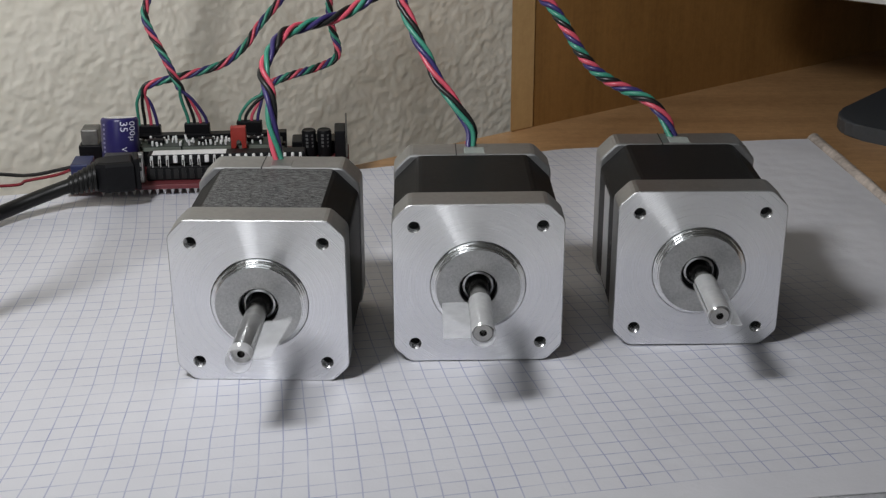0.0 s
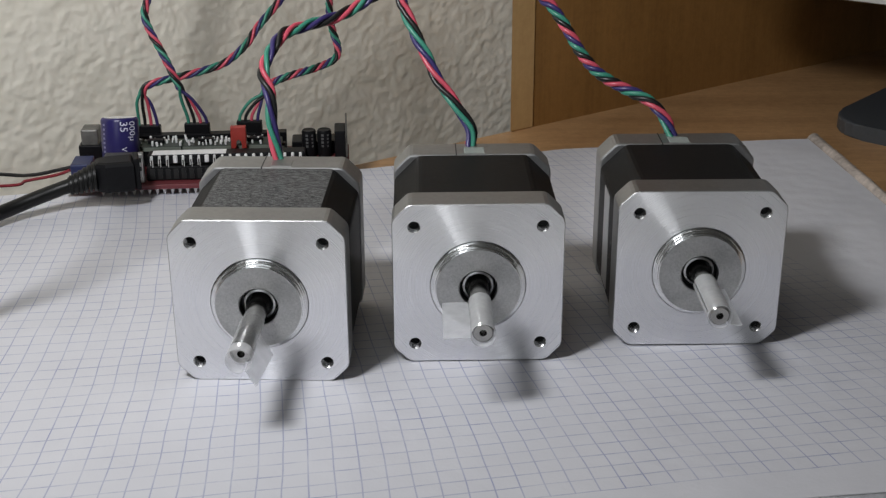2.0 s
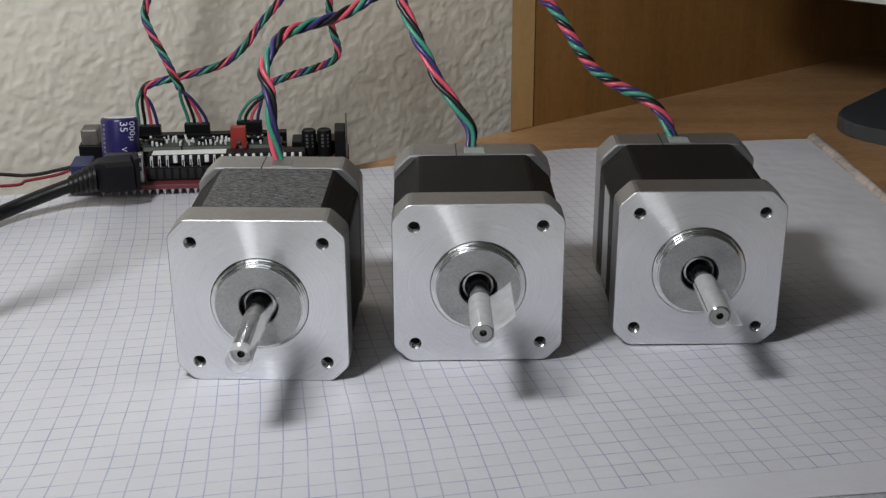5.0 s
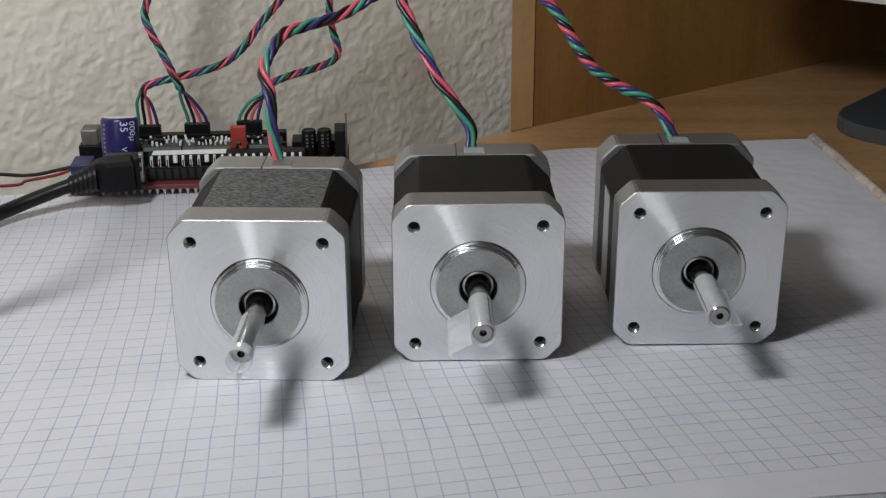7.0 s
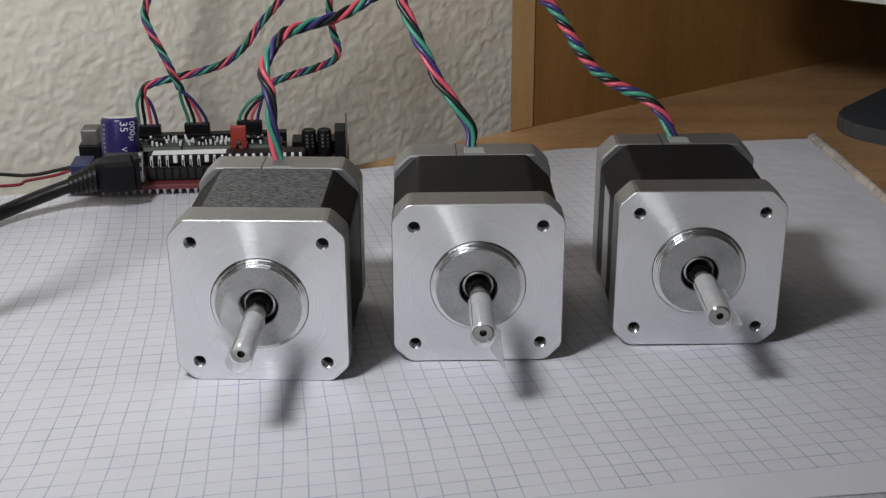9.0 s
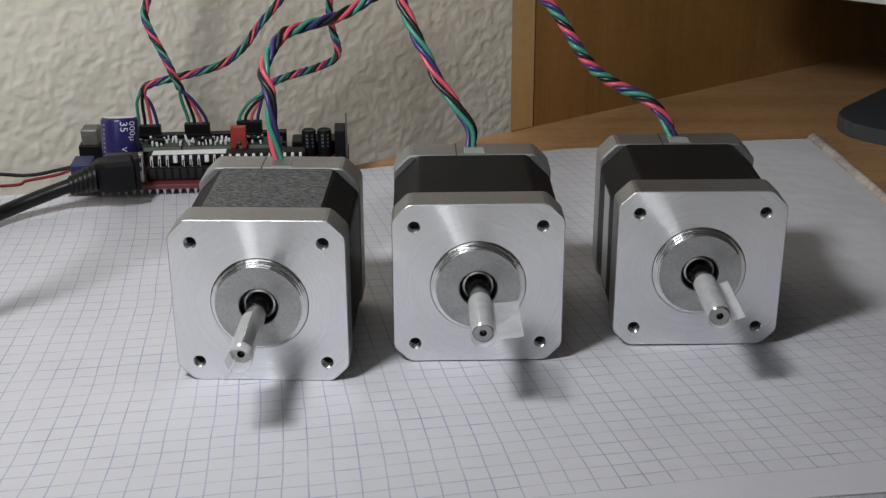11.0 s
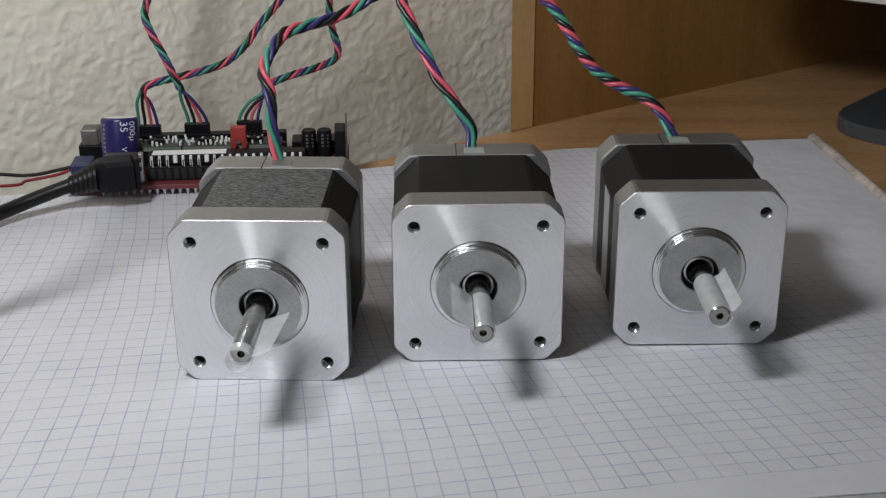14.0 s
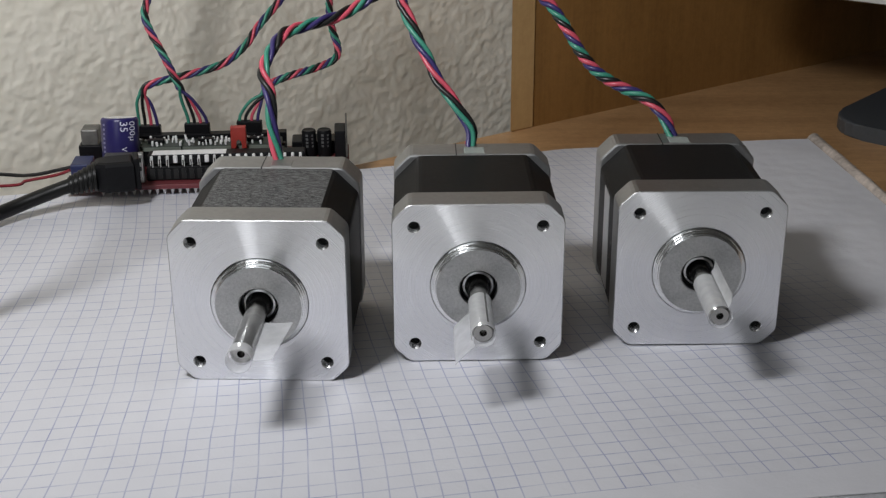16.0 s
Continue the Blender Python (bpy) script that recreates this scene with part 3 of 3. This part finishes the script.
# ---------- circuit board ----------
def circuit_board():
    """Controller board on its solder pins; x along the front edge."""
    m = thing("circuit_board", pose(-0.125, 0.4075, 0, 0, 0, 4.0), "red motor controller board carrying chips, capacitors and plugs", "circuit board")
    L, D, Z0, Z1 = 94.0, 38.0, 2.4, 4.0
    part("board", box(bmesh.new(), 0, L, 0, D, Z0, Z1, 0.2, 1), M["pcb_red"], m, "red printed circuit board")
    for i in range(30):
        x = 12 + i * 2.54
        part("solder_pin", lathe(bmesh.new(), [(0.85, Z0), (0.6, 1.3), (0.2, 0.02)], 8, "z", (x, 2.2, 0)), M["solder"], m)
    for x in (4, 40, 88):
        part("solder_pin", lathe(bmesh.new(), [(0.85, Z0), (0.6, 1.3), (0.2, 0.02)], 8, "z", (x, 20, 0)), M["solder"], m)
    # long chip in its socket
    part("chip_socket", box(bmesh.new(), 26.5, 80, 4.0, 11.4, Z1, 8.8, 0.3, 1), M["black_plastic"], m)
    chip = part("microchip", box(bmesh.new(), 27, 79.5, 5.0, 10.4, 9.4, 12.6, 0.4, 1), M["black_plastic"], m, "long black chip with a white label")
    part("paper_label", box(bmesh.new(), 28.5, 53, 5.5, 9.9, 12.55, 12.75, 0.05, 1), M["label_white"], chip, "white paper label")
    for i in range(20):
        x = 28.5 + i * 2.6
        bm = bmesh.new()
        wide = i in (3, 7, 11, 16)
        w = 0.72 if wide else random.choice((0.38, 0.44, 0.5))
        box(bm, x - w, x + w, 4.1, 5.1, 10.0 if wide else 11.5 - random.random() * 0.5, 12.6, 0.24, 1)
        if not wide:
            box(bm, x - 0.5, x - 0.25, 4.2, 4.5, 9.2, 11.8, 0.08, 1)
            box(bm, x + 0.15, x + 0.4, 4.2, 4.5, 6.0, 11.8, 0.08, 1)
        part("chip_leg", bm, M["pin"], chip)
        part("socket_slot", box(bmesh.new(), x - 0.8, x + 0.8, 3.85, 4.05, 4.6, 8.2), M["dark"], m)
    pin_case = part("crystal", box(bmesh.new(), 24.0, 26.0, 2.4, 5.0, Z1, 14.2, 0.4), M["tin"], m, "upright dull metal crystal case")
    for z in (8.2, 11.2):
        part("slot", box(bmesh.new(), 24.6, 25.4, 2.32, 2.5, z, z + 1.6, 0.05, 1), M["dark"], pin_case)
    # blue capacitor
    cap = thing_part("blue_capacitor", m)
    cap.matrix_basis = pose(0.0168, 0.0125, 0.001, -13, 0, -3)
    part("sleeve", lathe(bmesh.new(), [(6.0, Z1), (6.3, 4.6), (6.3, 5.6), (5.9, 6.2), (6.3, 6.8), (6.3, 20.9), (6.15, 21.5), (5.8, 21.9), (5.2, 22.0)], 48, "z", (0, 0, 0)), M["cap_blue"], cap, "dark blue sleeve", 40)
    part("can_top", lathe(bmesh.new(), [(5.3, 21.9), (5.2, 22.05)], 40, "z", (0, 0, 0)), M["pin"], cap, "bare metal top")
    for txt, a, z, size in (("000\u00b5", 311, 21.0, 3.3), ("35", 283, 21.0, 3.7), ("V", 285, 12.4, 2.6)):
        cyl_text(txt, cap, (0, 0), 6.45, a, z, size)
    for k in range(9):
        cyl_bar(cap, (0, 0), 6.32, 226, 7.4 + k * 1.5, 1.1, 0.7, "worn_print")
    # power inlet, blue plug and bare metal part behind the capacitor
    part("blue_terminal", box(bmesh.new(), 0.5, 7, 9, 19, Z1, 8.7, 0.5), M["blue_plastic"], m, "blue plastic screw terminal")
    part("terminal_block", box(bmesh.new(), 0.2, 8, 27, 36, Z1, 9.5, 0.4), M["black_plastic"], m)
    part("metal_can", box(bmesh.new(), 1.2, 7.2, 28, 35, 9.0, 15.0, 0.6), M["dull"], m, "small tinned metal can")
    # usb socket behind its plug
    part("usb_socket", box(bmesh.new(), 13, 23.6, 1.5, 8, Z1, 13.2, 0.5), M["dull"], m, "dull metal socket shell")
    # driver boards on header strips
    part("header_strip", box(bmesh.new(), 20, 72, 18.8, 21.4, Z1, 9.6, 0.2, 1), M["black_plastic"], m)
    part("header_strip", box(bmesh.new(), 20, 72, 24.2, 26.8, Z1, 9.6, 0.2, 1), M["black_plastic"], m)
    for j in range(3):
        x0 = 20 + j * 17.0
        dr = part("driver_board", box(bmesh.new(), x0, x0 + 16.9, 18.5, 27.0, 9.6, 11.2, 0.2, 1), M["pcb_green"], m, "small dark green driver board")
        part("board_edge", box(bmesh.new(), x0 + 0.2, x0 + 16.6, 18.35, 18.5, 9.7, 11.0), M["pcb_edge"], dr)
        for i in range(11):
            for y in (19.6, 22.6, 25.5):
                if random.random() < 0.3:
                    continue
                h, w = random.uniform(0.7, 2.1), random.uniform(0.22, 0.42)
                px, py = x0 + 0.9 + i * 1.52 + random.uniform(-0.35, 0.35), y + random.uniform(-0.5, 0.5)
                bm = box(bmesh.new(), -w, w, -0.4, 0.4, 0, h, 0.18, 1)
                bm.transform(Matrix.Translation(mm(px, py, 11.15)) @ pose(0, 0, 0, random.uniform(-8, 8), random.uniform(-10, 10), random.uniform(-40, 40)))
                part("pin_head", bm, M["solder"], dr)
        part("driver_chip", box(bmesh.new(), x0 + 5, x0 + 10.5, 21.8, 24.2, 11.2, 12.6, 0.2, 1), M["black_plastic"], dr)
    part("rear_header", box(bmesh.new(), 74, 93, 28, 37, Z1, 8.6, 0.3, 1), M["black_plastic"], m)
    part("rear_header", box(bmesh.new(), 62, 79, 14, 24, Z1, 8.0, 0.3, 1), M["black_plastic"], m)
    part("plug_header", box(bmesh.new(), 19, 72, 32.0, 36.0, Z1, 11.0, 0.2, 1), M["black_plastic"], m)
    # red jumper cap
    bm = bmesh.new()
    prism(bm, [(54.0, 10.6), (55.6, 10.6), (55.6, 13.2), (56.6, 14.2), (57.6, 13.2), (57.6, 10.6), (59.2, 10.6), (59.2, 18.3), (54.0, 18.3)], 16.0, 18.4, "y", 0.2, 1)
    part("red_jumper", bm, M["red_plastic"], m, "red plastic jumper cap")
    # small black capacitors and regulator
    for x in (80.2, 85.6):
        c2 = part("black_capacitor", lathe(bmesh.new(), [(2.4, Z1), (2.5, 5), (2.5, 13.2), (2.2, 13.8), (1.8, 13.7)], 28, "z", (x, 25.5, 0)), M["black_plastic"], m, "small glossy black capacitor", 40)
        for k in range(4):
            cyl_bar(c2, (x, 25.5), 2.52, 255, 8.0 + k * 1.3, 0.9, 0.8, "faint")
            cyl_bar(c2, (x, 25.5), 2.52, 300, 8.0 + k * 1.3, 0.7, 0.7, "faint")
    part("regulator", box(bmesh.new(), 89.2, 93.0, 20, 30, Z1, 14.6, 0.4), M["black_plastic"], m, "black voltage regulator")
    part("regulator_tab", box(bmesh.new(), 93.0, 93.6, 20, 30, 5, 18.2, 0.15), M["dull"], m, "bare metal tab")
    return m


def glyph_mesh(txt, size):
    cu = bpy.data.curves.new("print", "FONT")
    cu.body, cu.size, cu.resolution_u = txt, size, 3
    ob = bpy.data.objects.new("print", cu)
    scene.collection.objects.link(ob)
    dg = bpy.context.evaluated_depsgraph_get()
    dg.update()
    me = bpy.data.meshes.new_from_object(ob.evaluated_get(dg))
    bpy.data.objects.remove(ob)
    return me


def cyl_text(txt, parent, centre, r, angle, top, size):
    """Print that runs down a cylinder."""
    me = glyph_mesh(txt, size)
    bm = bmesh.new()
    bm.from_mesh(me)
    for v in bm.verts:
        s, h = v.co.x, v.co.y
        a = radians(angle) + h / r
        v.co = mm(centre[0] + r * math.cos(a), centre[1] + r * math.sin(a), top - s)
    part("printed_text", bm, M["print"], parent)


def cyl_bar(parent, centre, r, angle, z, wide, high, ink="print"):
    bm = bmesh.new()
    vs = []
    for i in range(4):
        a = radians(angle) + (i / 3 - 0.5) * wide / r
        vs.append([bm.verts.new(mm(centre[0] + r * math.cos(a), centre[1] + r * math.sin(a), zz)) for zz in (z, z + high)])
    for a, b in zip(vs, vs[1:]):
        bm.faces.new((a[0], b[0], b[1], a[1]))
    part("print_bar", bm, M[ink], parent)


def usb_cable():
    c = thing("usb_cable", pose(-0.1134, 0.4005, 0.0), "thick black cable with a moulded plug in the board", "cable")
    swing = Matrix.Translation(mm(13, 0.5, 0)) @ pose(0, 0, 0, 0, 0, 15) @ Matrix.Translation(mm(-13, -0.5, 0))
    bm = bmesh.new()
    prism(bm, [(1.5, -2.4), (4.6, -4.2), (13.5, -4.4), (13.5, 5.4), (4.6, 5.2), (1.5, 3.6)], 6.4, 16.6, "z", 1.3, 2)
    bm.transform(swing)
    part("plug_shell", bm, M["black_plastic"], c, "black moulded plug")
    bm = box(bmesh.new(), 13.5, 15.4, -3.4, 4.7, 6.6, 17.2, 0.5)
    bm.transform(swing)
    part("plug_nose", bm, M["black_plastic"], c)
    for k in range(6):
        r0 = 4.7 - k * 0.3
        bm = lathe(bmesh.new(), [(r0 - 0.5, -1.5 * k), (r0, -1.5 * k - 0.15), (r0, -1.5 * k - 1.0), (r0 - 0.5, -1.5 * k - 1.2), (r0 - 0.6, -1.5 * k - 1.55)], 28, "x", (1.7, 0.4, 11.2 - k * 0.42))
        bm.transform(swing)
        part("relief_rib", bm, M["rubber"], c, "", 30)
    # past the fourth point an unseen loop is added to shadow the paper
    pts = [(2, -2.0, 10.6), (-4.5, -4.0, 9.4), (-14, -8.5, 7.0), (-25, -16.5, 4.4), (-40.6, -36.5, 2.6), (-60.6, -66.5, 2.5), (-62.6, -96.5, 2.6), (-42.6, -104.5, 7), (-16.6, -98.5, 20), (-5.6, -96, 36), (2.9, -99, 65), (7.4, -97.5, 90), (10.4, -100.5, 118), (12.4, -103.5, 142), (14.4, -80.5, 200), (17.4, -0.5, 300)]
    part("cable_sheath", tube(bmesh.new(), spline(pts, 1.5), 2.3, 16), M["rubber"], c, "", 60)


def power_leads():
    c = thing("power_leads", pose(-0.154, 0.430, 0), "thin red and black power wires", "cable")
    part("black_wire", tube(bmesh.new(), spline([(28, -9, 6.5), (22, -8.5, 5.0), (13, -5, 2.3), (0, 0, 0.9), (-60, 15, 0.7), (-120, 20, 0.7)], 1.5), 0.65, 8), M["w_black"], c, "", 60)
    part("red_wire", tube(bmesh.new(), spline([(28, -11, 6.0), (22, -9, 3.5), (11, -5, 0.2), (0, -2, -2.8), (-60, 0, -3.5), (-120, 6, -3.5)], 1.5), 0.55, 8), M["lead_red"], c, "", 60)


# ---------- build ----------
wall_north()
room()
desk()
hutch()
notepad()
monitor()
MOTORS = [
    stepper_motor(-43.52, 281.55, -1.87, M["lit_top_body"], "stepper motor with black body, light painted on its top, and silver flange", 9.3, 0.5, 10.0, SHAFT + 3.4, SHAFT + 2.8, 0.68, M["tape"], M["clear_tape"]),
    stepper_motor(8.53, 291.3, 1.0, M["black_body"], "stepper motor with smooth black body and silver flange", 9.0, 0.5, 10.0, SHAFT + 1.4, SHAFT + 3.0, 1.0, M["tape"], M["milky_tape"]),
    stepper_motor(63.85, 299.5, 0.4, M["black_body"], "stepper motor with black body, taped shaft and silver flange", 5.8, 1.7, 8.0, SHAFT + 0.5, SHAFT - 0.1, 1.0, M["dense_tape"], M["milky_tape"]),
]
twisted_cable("motor_cable", [(-42.6, 324, 39), (-42.9, 326.0, 40.6), (-44.4, 328.0, 49.6), (-44.8, 330.0, 57.4), (-46.8, 334.0, 62.7), (-45.2, 340.0, 66.9), (-42.2, 346.0, 70.0), (-36.4, 352.0, 70.9), (-28.3, 358.0, 72.1), (-20.8, 364.0, 75.2), (-5.0, 372.0, 84), (20, 400, 110)],
              "red, green, blue and black twisted motor wires", 19, 2.6, order=(0, 2, 1, 3))
twisted_cable("motor_cable", [(7.4, 334, 39), (7.4, 336.0, 41.0), (7.6, 338.0, 45.7), (3.6, 340.0, 51.9), (-0.8, 343.0, 57.4), (-4.2, 346.0, 63.6), (-7.2, 349.0, 69.1), (-9.8, 352.0, 74.6), (-11.7, 355.0, 80.9), (-16, 372, 110)],
              "red, green, blue and black twisted motor wires", 24, 0.3)
twisted_cable("motor_cable", [(63, 342, 39), (62.9, 344.0, 40.8), (61.4, 346.0, 45.5), (57.1, 348.0, 50.1), (49.7, 352.0, 53.0), (43.6, 355.0, 56.2), (39.0, 358.0, 61.1), (35.2, 361.0, 66.8), (30.6, 365.0, 73.1), (26.7, 368.0, 78.1), (15, 380, 105)],
              "red, green, blue and black twisted motor wires", 10.5, 5.77, order=(0, 3, 2, 1), loose=(0.6, 0.0))
circuit_board()
fanned_cable("board_cable", [(-104.8, 443.0, 25.5), (-103.4, 443.0, 28.2), (-99.2, 443.5, 29.8), (-93.2, 445.0, 30.9), (-83.7, 448.0, 32.6), (-75.9, 450.0, 35.1), (-68.9, 452.0, 40.7), (-65.0, 455.0, 46.0), (-60.1, 458.0, 51.3), (-53.9, 460.0, 58.8), (-40, 462, 80)],
             (-104.2, 445, 13.9), "twisted four-colour wires rising from the circuit board", 14, 0.5)
fanned_cable("board_cable", [(-91.5, 443.0, 28.0), (-94.6, 444.0, 34.8), (-97.5, 446.0, 40.3), (-100.7, 448.0, 45.8), (-102.9, 450.0, 52.3), (-100.6, 452.0, 60.7), (-95, 455, 85)],
             (-86.8, 445, 14.6), "twisted four-colour wires rising from the circuit board", 13, 2.2)
fanned_cable("board_cable", [(-63.2, 446.5, 24.0), (-60.2, 448.0, 27.8), (-52.3, 450.0, 30.5), (-44.7, 455.0, 31.6), (-38.6, 460.0, 33.4), (-37.4, 462.0, 37.0), (-39.2, 462.0, 44.2), (-39.6, 460.0, 54.7), (-36, 460, 80)],
             (-68.3, 445, 15.4), "twisted four-colour wires bending back above the circuit board", 10, 1.2)
usb_cable()
power_leads()

# ---------- turning shafts: seconds and degrees ----------
TURN_A = [(0, 4), (0.2, 50), (0.4, 58), (0.6, 97), (0.8, 112), (1, 138), (1.2, 167), (1.4, 196), (1.6, 240), (1.8, 260), (2, 295),
          (2.2, 320), (2.4, 328), (2.6, 374), (2.7, 430), (2.8, 490), (3, 530), (3.2, 598), (3.4, 672), (3.5, 692), (3.6, 750), (3.8, 822), (4, 892),
          (4.2, 913), (4.5, 990), (4.8, 1070), (5.1, 1150), (5.4, 1230), (5.7, 1310), (6, 1390), (6.3, 1472), (6.5, 1512), (6.7, 1614),
          (6.9, 1673), (7.1, 1722), (7.3, 1764), (7.4, 1815), (7.5, 1872), (7.7, 1966), (7.9, 1984), (8.1, 2042), (8.3, 2058), (8.5, 2093),
          (8.7, 2141), (8.8, 2185), (8.9, 2233), (9.1, 2324), (9.4, 2398), (9.7, 2465), (10, 2532), (10.3, 2600), (10.6, 2668),
          (10.9, 2735), (11.1, 2778), (11.3, 2811), (11.5, 2858), (11.7, 2881), (11.9, 2917), (12.1, 2918), (12.3, 2990), (12.5, 3012),
          (12.7, 3045), (12.9, 3102), (13.1, 3120), (13.3, 3166), (13.5, 3208), (13.7, 3236), (13.9, 3252), (14.1, 3261), (14.3, 3325),
          (14.5, 3327), (14.7, 3419), (14.9, 3463), (15, 3476), (15.1, 3481), (15.3, 3518), (15.5, 3556), (15.6, 3572), (15.7, 3591),
          (15.9, 3597), (16, 3597)]
TURN_B = [(0, 176), (2.5, 176), (2.75, 194), (3, 217), (3.2, 255), (3.4, 274), (3.6, 288), (3.8, 298), (4, 302), (4.2, 327), (4.7, 369),
          (5.2, 412), (5.7, 456), (6.3, 505), (6.5, 508), (6.7, 535), (6.9, 554), (7.1, 580), (7.3, 605), (7.5, 628), (7.7, 644),
          (7.9, 652), (8.1, 660), (9.2, 660), (9.8, 670), (10.6, 704), (11.3, 725), (11.5, 726), (11.7, 737), (11.9, 747), (12.1, 747),
          (12.3, 776), (12.5, 778), (12.7, 795), (12.9, 810), (13.1, 811), (13.3, 831), (13.5, 834), (13.8, 855), (14.1, 860), (14.4, 886),
          (14.7, 901), (15, 908), (15.3, 921), (15.5, 922), (15.8, 939), (16, 942)]
TURN_C = [(0, -41), (9.2, -40), (10.2, -29), (11.3, -17), (12.1, -16), (12.3, -4), (12.5, -2), (12.9, 2), (13.1, 5), (13.5, 8), (13.7, 12),
          (13.9, 17), (14.3, 23), (14.5, 25), (14.7, 32), (14.9, 36), (15.1, 40), (15.3, 43), (15.5, 46), (15.7, 49), (16, 49)]


def motions():
    for (motor, shaft), turns in zip(MOTORS, (TURN_A, TURN_B, TURN_C)):
        walk(shaft, [(t, pose(0, 0, MID * 0.001, 0, -a, 0)) for t, a in turns])


motions()
